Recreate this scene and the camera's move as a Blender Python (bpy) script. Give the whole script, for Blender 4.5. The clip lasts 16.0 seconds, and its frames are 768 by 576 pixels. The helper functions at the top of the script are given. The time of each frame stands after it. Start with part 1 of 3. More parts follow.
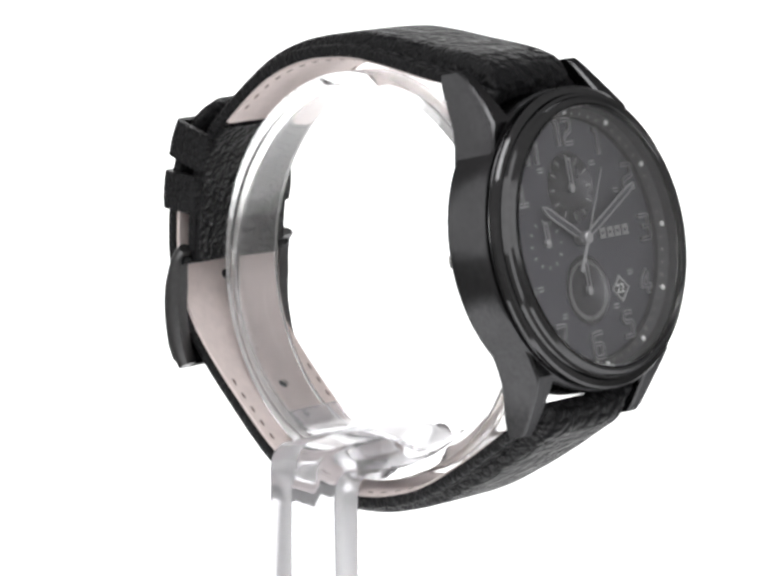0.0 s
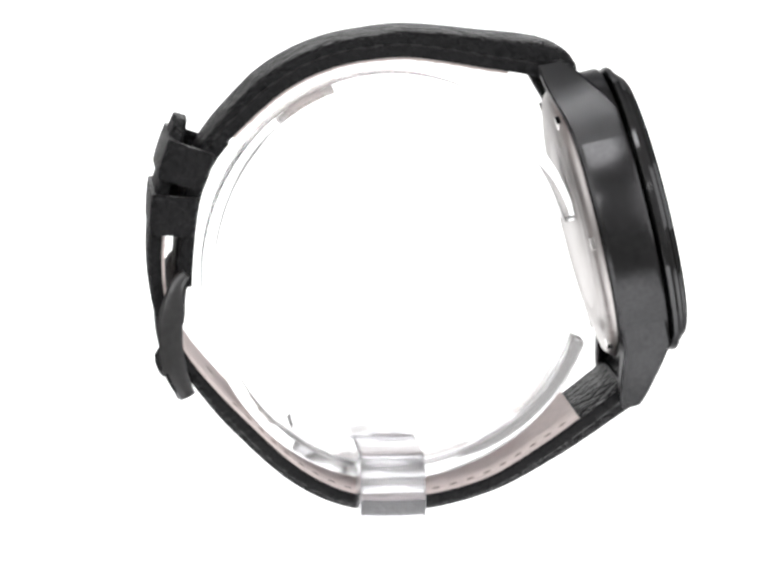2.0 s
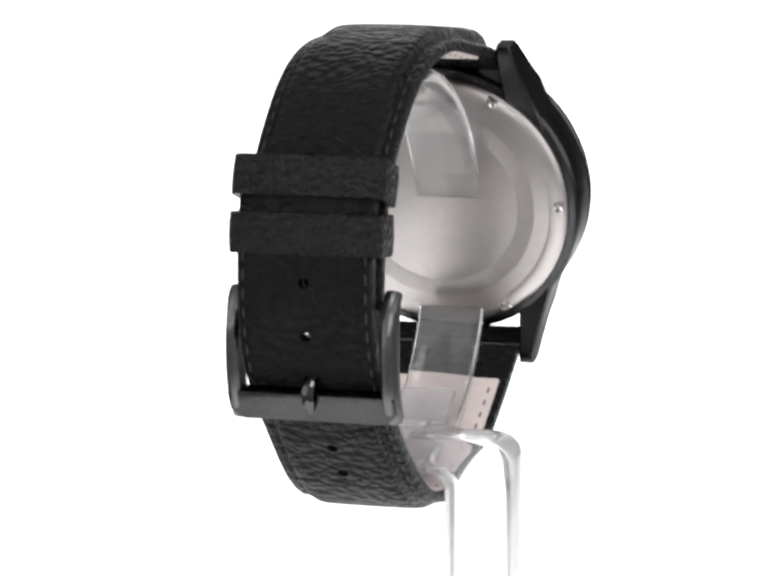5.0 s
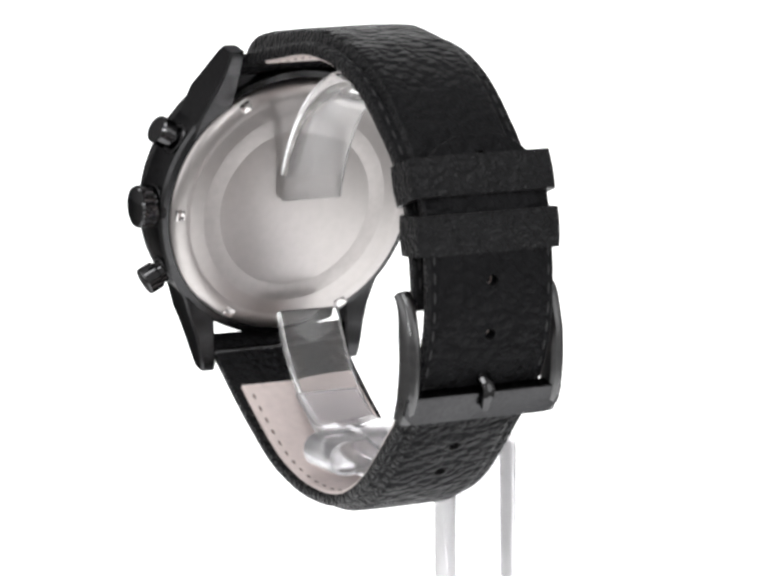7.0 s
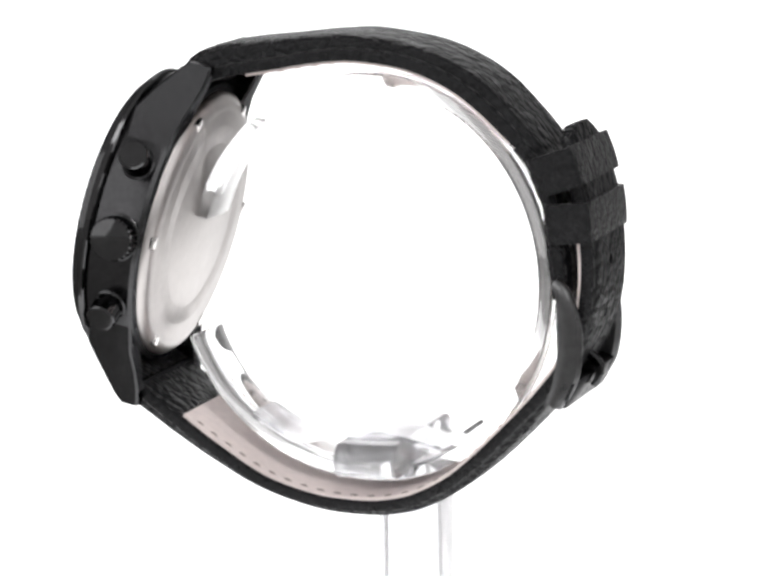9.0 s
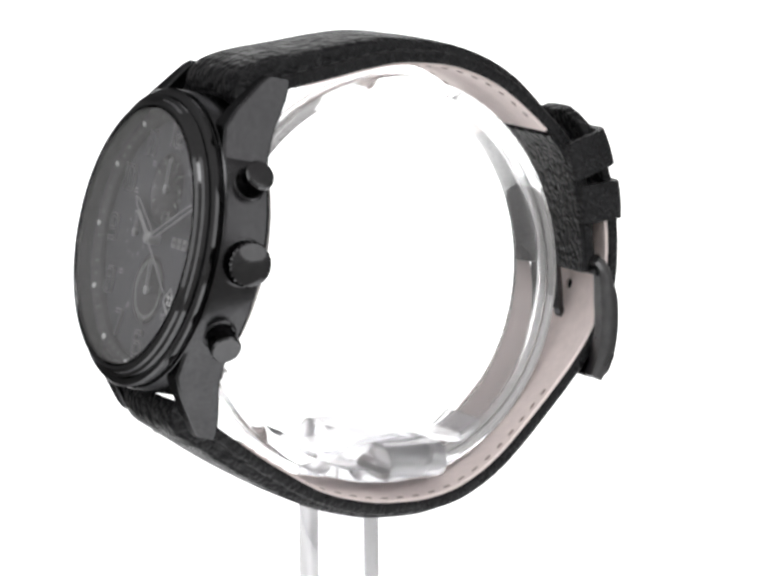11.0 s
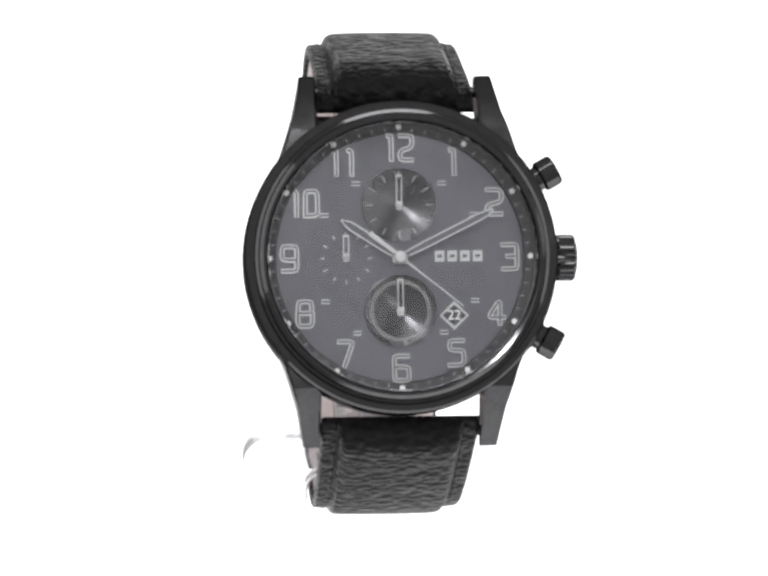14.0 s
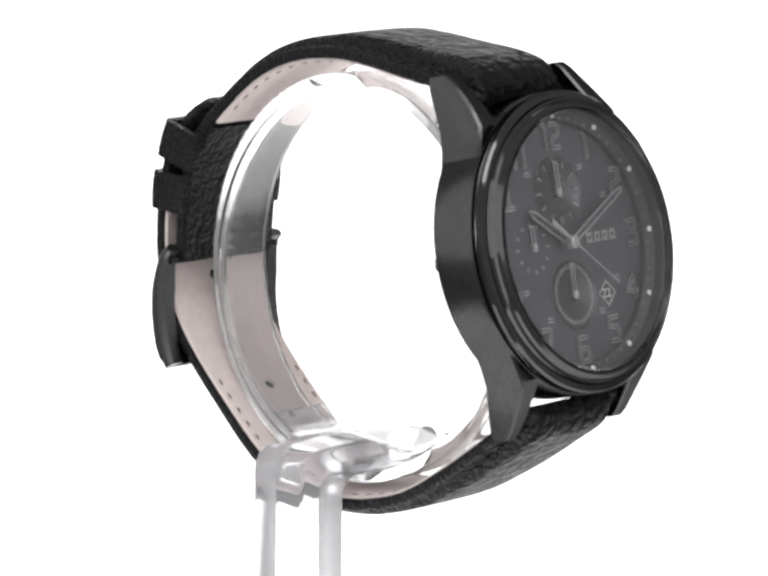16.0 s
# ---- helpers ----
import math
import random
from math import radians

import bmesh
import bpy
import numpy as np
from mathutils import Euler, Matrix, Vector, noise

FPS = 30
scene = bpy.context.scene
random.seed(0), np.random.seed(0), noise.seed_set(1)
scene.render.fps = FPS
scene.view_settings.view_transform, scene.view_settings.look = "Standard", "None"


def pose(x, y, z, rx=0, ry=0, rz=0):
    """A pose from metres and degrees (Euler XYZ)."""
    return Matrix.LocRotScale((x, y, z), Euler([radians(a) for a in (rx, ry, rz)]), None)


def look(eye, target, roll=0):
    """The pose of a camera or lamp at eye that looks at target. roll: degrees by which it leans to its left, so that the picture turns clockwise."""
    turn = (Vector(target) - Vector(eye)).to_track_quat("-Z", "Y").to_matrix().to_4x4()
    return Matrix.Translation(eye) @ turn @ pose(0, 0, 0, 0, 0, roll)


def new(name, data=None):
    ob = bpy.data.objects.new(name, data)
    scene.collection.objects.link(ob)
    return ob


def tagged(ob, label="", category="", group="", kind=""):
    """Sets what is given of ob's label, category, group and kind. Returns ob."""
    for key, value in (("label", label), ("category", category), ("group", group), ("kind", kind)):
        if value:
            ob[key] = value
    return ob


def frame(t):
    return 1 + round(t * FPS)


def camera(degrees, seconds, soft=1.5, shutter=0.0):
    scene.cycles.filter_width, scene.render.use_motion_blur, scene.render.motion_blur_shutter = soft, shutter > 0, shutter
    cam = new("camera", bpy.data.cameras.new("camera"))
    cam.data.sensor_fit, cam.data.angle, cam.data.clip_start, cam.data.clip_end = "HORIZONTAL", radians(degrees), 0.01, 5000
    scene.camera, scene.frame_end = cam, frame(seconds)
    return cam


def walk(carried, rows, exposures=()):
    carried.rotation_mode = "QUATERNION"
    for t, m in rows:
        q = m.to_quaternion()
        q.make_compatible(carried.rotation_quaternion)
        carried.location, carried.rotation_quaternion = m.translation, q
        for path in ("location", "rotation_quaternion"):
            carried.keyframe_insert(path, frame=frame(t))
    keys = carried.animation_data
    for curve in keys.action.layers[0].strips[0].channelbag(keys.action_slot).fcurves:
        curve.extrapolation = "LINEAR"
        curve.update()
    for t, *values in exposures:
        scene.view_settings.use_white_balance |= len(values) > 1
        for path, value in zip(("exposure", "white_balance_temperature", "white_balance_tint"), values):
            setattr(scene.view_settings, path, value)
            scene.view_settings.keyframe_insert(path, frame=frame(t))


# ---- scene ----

# The watch turns with its stand about the upright axis x = y = 0; lengths below are in millimetres about
# the axis point HUB, and part() turns them into metres.
HUB = 0.066
EYE = (0.0, -0.58, HUB + 0.0937)
cam = camera(10.95, 16.0, soft=3.2)

# seconds, turn of the camera to the right, down and clockwise, in degrees
AIM = [
    (0.0, 0.001, 9.206, -0.09), (1.0, -0.009, 9.211, -0.17), (2.0, -0.005, 9.208, -0.25), (3.0, 0.006, 9.201, -0.40),
    (3.7, 0.013, 9.199, -0.45), (5.8, -0.015, 9.197, -0.50), (6.5, 0.02, 9.195, -0.50), (7.0, 0.038, 9.192, -0.50), (8.2, 0.032, 9.178, -0.48),
    (10.3, 0.058, 9.145, -0.47), (11.2, 0.049, 9.138, -0.40), (12.1, 0.041, 9.137, -0.31), (13.0, 0.060, 9.136, -0.10),
    (13.8, 0.095, 9.137, 0.10), (14.6, 0.127, 9.145, 0.25), (15.3, 0.160, 9.158, 0.40), (16.0, 0.190, 9.175, 0.52),
]
walk(cam, [(t, pose(*EYE, 90 - down, 0, -right) @ pose(0, 0, 0, 0, 0, lean)) for t, right, down, lean in AIM])

# ---- light ----
scene.view_settings.exposure = 0.0
world = bpy.data.worlds.new("studio_air")
scene.world = world
world.use_nodes = True
world.node_tree.nodes["Background"].inputs[0].default_value = (1.0, 0.985, 0.98, 1)
world.node_tree.nodes["Background"].inputs[1].default_value = 0.44


def lamp(name, eye, target, watts, size, colour=(1, 1, 1)):
    data = bpy.data.lights.new(name, "AREA")
    data.shape, data.size, data.energy, data.color = "DISK", size, watts, colour
    ob = new(name, data)
    ob.matrix_world = look(eye, target)
    return ob


lamp("small_front_lamp", (0.02, -0.95, 0.50), (0, 0, HUB), 1.15, 0.045)
lamp("softbox_nine_side", (-0.87, -0.44, 0.42), (0, 0, HUB), 3.4, 1.12)
lamp("softbox_three_side", (0.80, -0.55, 0.42), (0, 0, HUB), 2.6, 0.94)
lamp("softbox_overhead", (0.05, -0.42, 0.95), (0, 0, HUB), 3.0, 0.50)


# ---- materials ----
def material(name, colour, rough=0.5, metal=0.0, spec=0.5, grain=0.0, grain_size=900.0, bump=0.0, bump_size=1500.0, spread=0.05):
    """Principled surface; grain varies the colour at two scales, spread the roughness, bump the relief."""
    m = bpy.data.materials.new(name)
    m.use_nodes = True
    nt = m.node_tree
    b = nt.nodes["Principled BSDF"]
    b.inputs["Base Color"].default_value = (*colour, 1)
    b.inputs["Roughness"].default_value = rough
    b.inputs["Metallic"].default_value = metal
    b.inputs["Specular IOR Level"].default_value = spec
    co = nt.nodes.new("ShaderNodeTexCoord")

    def tex(size, detail=4.0):
        n = nt.nodes.new("ShaderNodeTexNoise")
        n.inputs["Scale"].default_value, n.inputs["Detail"].default_value = size, detail
        nt.links.new(co.outputs["Object"], n.inputs["Vector"])
        return n.outputs["Fac"]

    def remap(src, lo, hi):
        r = nt.nodes.new("ShaderNodeMapRange")
        r.inputs["From Min"].default_value, r.inputs["From Max"].default_value = 0.3, 0.7
        r.inputs["To Min"].default_value, r.inputs["To Max"].default_value = lo, hi
        nt.links.new(src, r.inputs["Value"])
        return r.outputs["Result"]

    if grain:
        a = remap(tex(grain_size), 1 - grain, 1 + grain)
        c = remap(tex(grain_size * 0.12), 1 - grain * 0.6, 1 + grain * 0.6)
        mul = nt.nodes.new("ShaderNodeMath")
        mul.operation = "MULTIPLY"
        nt.links.new(a, mul.inputs[0])
        nt.links.new(c, mul.inputs[1])
        mix = nt.nodes.new("ShaderNodeVectorMath")
        mix.operation = "SCALE"
        mix.inputs[0].default_value = colour
        nt.links.new(mul.outputs[0], mix.inputs["Scale"])
        nt.links.new(mix.outputs[0], b.inputs["Base Color"])
    if spread:
        nt.links.new(remap(tex(350.0), max(rough - spread, 0.02), rough + spread), b.inputs["Roughness"])
    if bump:
        bn = nt.nodes.new("ShaderNodeBump")
        bn.inputs["Strength"].default_value, bn.inputs["Distance"].default_value = bump, 0.0003
        nt.links.new(tex(bump_size), bn.inputs["Height"])
        nt.links.new(bn.outputs[0], b.inputs["Normal"])
    return m


def leather(name, colour, rough, cell, depth, grain=0.18, spec=0.3):
    """Pebbled hide: cells with dark creases between them, and fine pores."""
    m = material(name, colour, rough, spec=spec, grain=grain, grain_size=700.0, spread=0.08)
    nt = m.node_tree
    b = nt.nodes["Principled BSDF"]
    co = nt.nodes.new("ShaderNodeTexCoord")
    warp = nt.nodes.new("ShaderNodeTexNoise")
    warp.inputs["Scale"].default_value = cell * 0.35
    add = nt.nodes.new("ShaderNodeVectorMath")
    add.operation = "MULTIPLY_ADD"
    add.inputs[1].default_value = (0.0022,) * 3
    nt.links.new(co.outputs["Object"], warp.inputs["Vector"])
    nt.links.new(warp.outputs["Color"], add.inputs[0])
    nt.links.new(co.outputs["Object"], add.inputs[2])
    drawn = nt.nodes.new("ShaderNodeVectorMath")
    drawn.operation = "MULTIPLY"
    drawn.inputs[1].default_value = (0.85, 1.0, 1.0)
    nt.links.new(add.outputs[0], drawn.inputs[0])
    v = nt.nodes.new("ShaderNodeTexVoronoi")
    v.feature = "SMOOTH_F1"
    v.inputs["Scale"].default_value = cell
    v.inputs["Smoothness"].default_value = 0.35
    nt.links.new(drawn.outputs[0], v.inputs["Vector"])
    fine = nt.nodes.new("ShaderNodeTexNoise")
    fine.inputs["Scale"].default_value, fine.inputs["Detail"].default_value = cell * 2.5, 5
    nt.links.new(co.outputs["Object"], fine.inputs["Vector"])
    h = nt.nodes.new("ShaderNodeMath")
    h.operation = "MULTIPLY_ADD"
    h.inputs[1].default_value = -3.0
    nt.links.new(v.outputs["Distance"], h.inputs[0])
    nt.links.new(fine.outputs["Fac"], h.inputs[2])
    bn = nt.nodes.new("ShaderNodeBump")
    bn.inputs["Strength"].default_value, bn.inputs["Distance"].default_value = depth, 0.0005
    nt.links.new(h.outputs[0], bn.inputs["Height"])
    nt.links.new(bn.outputs[0], b.inputs["Normal"])
    return m


def clear(name, ior, rough=0.0, tint=(1, 1, 1), passing=1.0):
    m = bpy.data.materials.new(name)
    m.use_nodes = True
    b = m.node_tree.nodes["Principled BSDF"]
    b.inputs["Base Color"].default_value = (*tint, 1)
    b.inputs["Transmission Weight"].default_value = passing
    b.inputs["IOR"].default_value, b.inputs["Roughness"].default_value = ior, rough
    return m


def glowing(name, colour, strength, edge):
    """White paper whose brightness is emission: an even glow in the middle that falls off towards its side edges."""
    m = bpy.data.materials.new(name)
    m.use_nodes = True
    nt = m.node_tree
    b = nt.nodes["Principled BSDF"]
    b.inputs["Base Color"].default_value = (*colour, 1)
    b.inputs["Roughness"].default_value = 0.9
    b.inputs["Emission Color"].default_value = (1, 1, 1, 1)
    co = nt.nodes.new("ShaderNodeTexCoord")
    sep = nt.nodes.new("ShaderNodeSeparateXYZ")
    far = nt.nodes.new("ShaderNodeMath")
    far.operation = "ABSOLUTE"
    # added fall-off of the glow, so the watch glass mirrors a greyer paper edge
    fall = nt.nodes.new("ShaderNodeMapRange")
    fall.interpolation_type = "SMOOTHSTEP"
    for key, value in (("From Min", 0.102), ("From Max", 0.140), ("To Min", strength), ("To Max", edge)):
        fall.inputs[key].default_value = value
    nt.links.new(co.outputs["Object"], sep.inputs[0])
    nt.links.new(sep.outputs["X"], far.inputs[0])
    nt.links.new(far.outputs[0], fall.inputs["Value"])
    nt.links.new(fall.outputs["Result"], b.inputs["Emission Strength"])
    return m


def sunray(name, colour, rough, centre):
    """Dial plate brushed in rays from a centre: anisotropic metal with fine radial streaks."""
    m = material(name, colour, rough, metal=1.0, grain=0.1, grain_size=500.0, spread=0.04)
    nt = m.node_tree
    b = nt.nodes["Principled BSDF"]
    b.inputs["Anisotropic"].default_value = 0.95
    co = nt.nodes.new("ShaderNodeTexCoord")
    sub = nt.nodes.new("ShaderNodeVectorMath")
    sub.operation = "SUBTRACT"
    sub.inputs[1].default_value = centre
    nt.links.new(co.outputs["Object"], sub.inputs[0])
    nt.links.new(sub.outputs[0], b.inputs["Tangent"])
    return m


TILT = radians(13.0)
N_AXIS = Vector((0, -math.cos(TILT), math.sin(TILT)))
V_AXIS = Vector((0, math.sin(TILT), math.cos(TILT)))
DIAL_MID = Vector((0.35, -35.95, 10.4))


def on_case(u, v, n):
    """Watch space, from the dial: to 3 o'clock, to 12 o'clock, out of the dial."""
    return DIAL_MID + Vector((u, 0, 0)) + v * V_AXIS + n * N_AXIS


BLACK = material("black_steel", (0.062, 0.062, 0.064), 0.22, metal=1.0, grain=0.12, grain_size=1500, bump=0.04, bump_size=3000)
BLACK_GLOSS = material("polished_black_steel", (0.08, 0.08, 0.082), 0.08, metal=1.0, grain=0.08, bump=0.02, bump_size=800, spread=0.03)
GUNMETAL = material("brushed_gunmetal", (0.12, 0.12, 0.122), 0.32, metal=1.0, grain=0.1, bump=0.04, bump_size=2500)
for m in (BLACK, BLACK_GLOSS):
    m.node_tree.nodes["Principled BSDF"].inputs["Specular Tint"].default_value = (0.35, 0.35, 0.35, 1)
HIDE = leather("pebbled_black_leather", (0.012, 0.012, 0.013), 0.38, 760.0, 0.6, spec=0.04)
HIDE_PLAIN = leather("smooth_black_leather", (0.011, 0.011, 0.012), 0.34, 1100.0, 0.5, spec=0.16)
LINING = leather("beige_lining_leather", (0.80, 0.705, 0.68), 0.7, 2200.0, 0.05, grain=0.05)
THREAD = material("black_thread", (0.018, 0.018, 0.019), 0.6, bump=0.3, bump_size=6000)
THREAD_PALE = material("brown_thread", (0.22, 0.16, 0.14), 0.8, bump=0.3, bump_size=6000)
STEEL = material("satin_steel", (0.48, 0.456, 0.448), 0.38, metal=1.0, grain=0.03, spread=0.02)
STEEL_ETCHED = material("etched_steel", (0.47, 0.446, 0.438), 0.42, metal=1.0, grain=0.05)
STEEL_BRIGHT = material("polished_steel", (0.72, 0.70, 0.69), 0.12, metal=1.0, grain=0.05)
ACRYLIC_POST = clear("clear_acrylic_bar", 1.49, 0.08, (0.94, 0.935, 0.96), 0.85)
ACRYLIC = clear("clear_acrylic", 1.49, 0.04, (0.985, 0.985, 0.99), 0.95)
SAPPHIRE = clear("watch_glass", 1.5)
DIAL_GREY = material("satin_grey_dial", (0.102, 0.102, 0.117), 0.54, metal=1.0, grain=0.05, grain_size=900)
DIAL_DARK = material("matt_dark_dial_ring", (0.035, 0.035, 0.038), 0.45, metal=0.6, grain=0.1)
SUB_A = sunray("brushed_subdial_top", (0.10, 0.10, 0.108), 0.25, on_case(0, 7.3, 0) * 0.001)
SUB_B = sunray("brushed_subdial_foot", (0.10, 0.10, 0.108), 0.25, on_case(0, -7.3, 0) * 0.001)
MARK = material("grey_polished_marker", (0.40, 0.40, 0.41), 0.34, metal=0.75, grain=0.05)
NUMERAL = material("polished_dark_numeral", (0.38, 0.38, 0.385), 0.33, metal=1.0, grain=0.05)
MARK_DIM = material("grey_print", (0.33, 0.33, 0.335), 0.5, grain=0.05)
LUME = material("white_print", (0.75, 0.75, 0.75), 0.6, grain=0.03)
TABLE = material("grey_table", (0.28, 0.276, 0.272), 0.7, grain=0.1, grain_size=60, bump=0.05, bump_size=600)
SWEEP = glowing("emissive_white_paper", (0.62, 0.62, 0.62), 1.35, 0.3)

# ---- mesh tools ----
MM = 0.001


def part(name, bm, mat, parent=None, label="", smooth=35):
    """Links a bmesh, in millimetres, as one mesh object."""
    bmesh.ops.scale(bm, vec=(MM, MM, MM), verts=bm.verts)
    bmesh.ops.recalc_face_normals(bm, faces=bm.faces)
    for f in bm.faces:
        f.smooth = True
    for e in bm.edges:
        if len(e.link_faces) == 2 and e.calc_face_angle(0) > radians(smooth):
            e.smooth = False
    me = bpy.data.meshes.new(name)
    bm.to_mesh(me)
    bm.free()
    me.materials.append(mat)
    ob = new(name, me)
    ob.parent = parent
    return tagged(ob, label)


def plain_edges(ob, mat):
    """Gives the narrow side faces of a strap the smooth edge leather."""
    ob.data.materials.append(mat)
    for f in ob.data.polygons:
        if abs(f.normal.x) > 0.6:
            f.material_index = 1


def lathe(profile, seg=96, place=on_case, centre=(0, 0), closed=True, teeth=None):
    """Turns (radius, n) about the dial's axis at centre (u, v); a closed profile gives a ring."""
    bm = bmesh.new()
    rings = []
    for k, (r, n) in enumerate(profile):
        if r < 1e-6:
            rings.append([bm.verts.new(place(centre[0], centre[1], n))])
            continue
        ring = []
        for i in range(seg):
            a = 2 * math.pi * i / seg
            rr = r * (teeth(k, i) if teeth else 1)
            ring.append(bm.verts.new(place(centre[0] + rr * math.sin(a), centre[1] + rr * math.cos(a), n)))
        rings.append(ring)
    pairs = list(zip(rings, rings[1:])) + ([(rings[-1], rings[0])] if closed else [])
    for a, b in pairs:
        for i in range(seg):
            j = (i + 1) % seg
            quad = [a[i % len(a)], a[j % len(a)], b[j % len(b)], b[i % len(b)]]
            quad = list(dict.fromkeys(quad))
            if len(quad) > 2:
                bm.faces.new(quad)
    return bm


def loft(sections, cap=True, ring=False):
    """Joins closed sections (lists of points, same count) into a tube."""
    bm = bmesh.new()
    rows = [[bm.verts.new(p) for p in s] for s in sections]
    n = len(rows[0])
    for a, b in zip(rows, rows[1:] + (rows[:1] if ring else [])):
        for i in range(n):
            j = (i + 1) % n
            bm.faces.new((a[i], a[j], b[j], b[i]))
    if cap and not ring:
        bm.faces.new(rows[0])
        bm.faces.new(rows[-1])
    return bm


def prism(outline, lo, hi, place=on_case, bevel=0.0):
    """A flat (u, v) outline drawn out from n = lo to n = hi."""
    bm = loft([[place(u, v, lo) for u, v in outline], [place(u, v, hi) for u, v in outline]])
    if bevel:
        bmesh.ops.recalc_face_normals(bm, faces=bm.faces)
        bmesh.ops.bevel(bm, geom=list(bm.edges), offset=bevel, segments=2, affect="EDGES", profile=0.5)
    return bm


def merge(bms):
    out = bmesh.new()
    for bm in bms:
        me = bpy.data.meshes.new("tmp")
        bm.to_mesh(me)
        bm.free()
        out.from_mesh(me)
        bpy.data.meshes.remove(me)
    return out


def smooth_path(points, count):
    """Points spread evenly along a Catmull-Rom curve through the given ones."""
    p = [Vector(q) for q in points]
    p = [2 * p[0] - p[1]] + p + [2 * p[-1] - p[-2]]
    fine = []
    for i in range(1, len(p) - 2):
        for k in range(40):
            t = k / 40
            fine.append(0.5 * ((2 * p[i]) + (p[i + 1] - p[i - 1]) * t + (2 * p[i - 1] - 5 * p[i] + 4 * p[i + 1] - p[i + 2]) * t * t
                               + (3 * p[i] - p[i - 1] - 3 * p[i + 1] + p[i + 2]) * t ** 3))
    fine.append(p[-2])
    run = [0.0]
    for a, b in zip(fine, fine[1:]):
        run.append(run[-1] + (b - a).length)
    out, j = [], 0
    for k in range(count):
        s = run[-1] * k / (count - 1)
        while j < len(run) - 2 and run[j + 1] < s:
            j += 1
        f = (s - run[j]) / max(run[j + 1] - run[j], 1e-9)
        out.append(fine[j].lerp(fine[j + 1], min(f, 1)))
    return out


def normals(path, inside):
    """Unit normals of a (y, z) path, pointing away from the point inside."""
    out = []
    for i, p in enumerate(path):
        d = path[min(i + 1, len(path) - 1)] - path[max(i - 1, 0)]
        n = Vector((-d.y, d.x)).normalized()
        out.append(n if n.dot(p - inside) > 0 else -n)
    return out


def mix(a, b, t):
    t = min(max(t, 0), 1)
    return a + (b - a) * t


# ---- the studio ----
def backdrop():
    """A strip of white paper, made to glow by emission, that runs along the table and sweeps up behind."""
    prof = [(-0.10, 0.0)] + [(0.30 + 0.15 * math.sin(a), 0.15 - 0.15 * math.cos(a)) for a in np.linspace(0, math.pi / 2, 13)] + [(0.45, 0.62)]
    bm = bmesh.new()
    side = lambda k, y: 0.13 + 0.15 * max(y, 0) if k else -0.075 - 0.085 * max(y, 0)
    rows = [[bm.verts.new((side(k, y), y, z)) for y, z in prof] for k in (0, 1)]
    rows += [[bm.verts.new((side(k, y), y + 0.001 * (z > 0.1), z - 0.001)) for y, z in prof] for k in (1, 0)]
    for a, b in zip(rows, rows[1:] + rows[:1]):
        for i in range(len(prof) - 1):
            bm.faces.new((a[i], a[i + 1], b[i + 1], b[i]))
    for v in bm.verts:
        v.co /= MM
    tagged(part("backdrop", bm, SWEEP), "seamless white paper sweep with an added glow of its own", "backdrop", kind="structure")


def table():
    """The grey table under the paper."""
    bm = bmesh.new()
    bmesh.ops.create_cube(bm, size=1, matrix=Matrix.Translation((0, -0.1, -0.022)) @ Matrix.Diagonal((1.9, 1.7, 0.04, 1)))
    bmesh.ops.bevel(bm, geom=list(bm.edges), offset=0.004, segments=2, affect="EDGES")
    for v in bm.verts:
        v.co /= MM
    tagged(part("floor", bm, TABLE), "grey matt table top", "floor", kind="structure")


backdrop()
table()

INSIDE = Vector((0, 4))


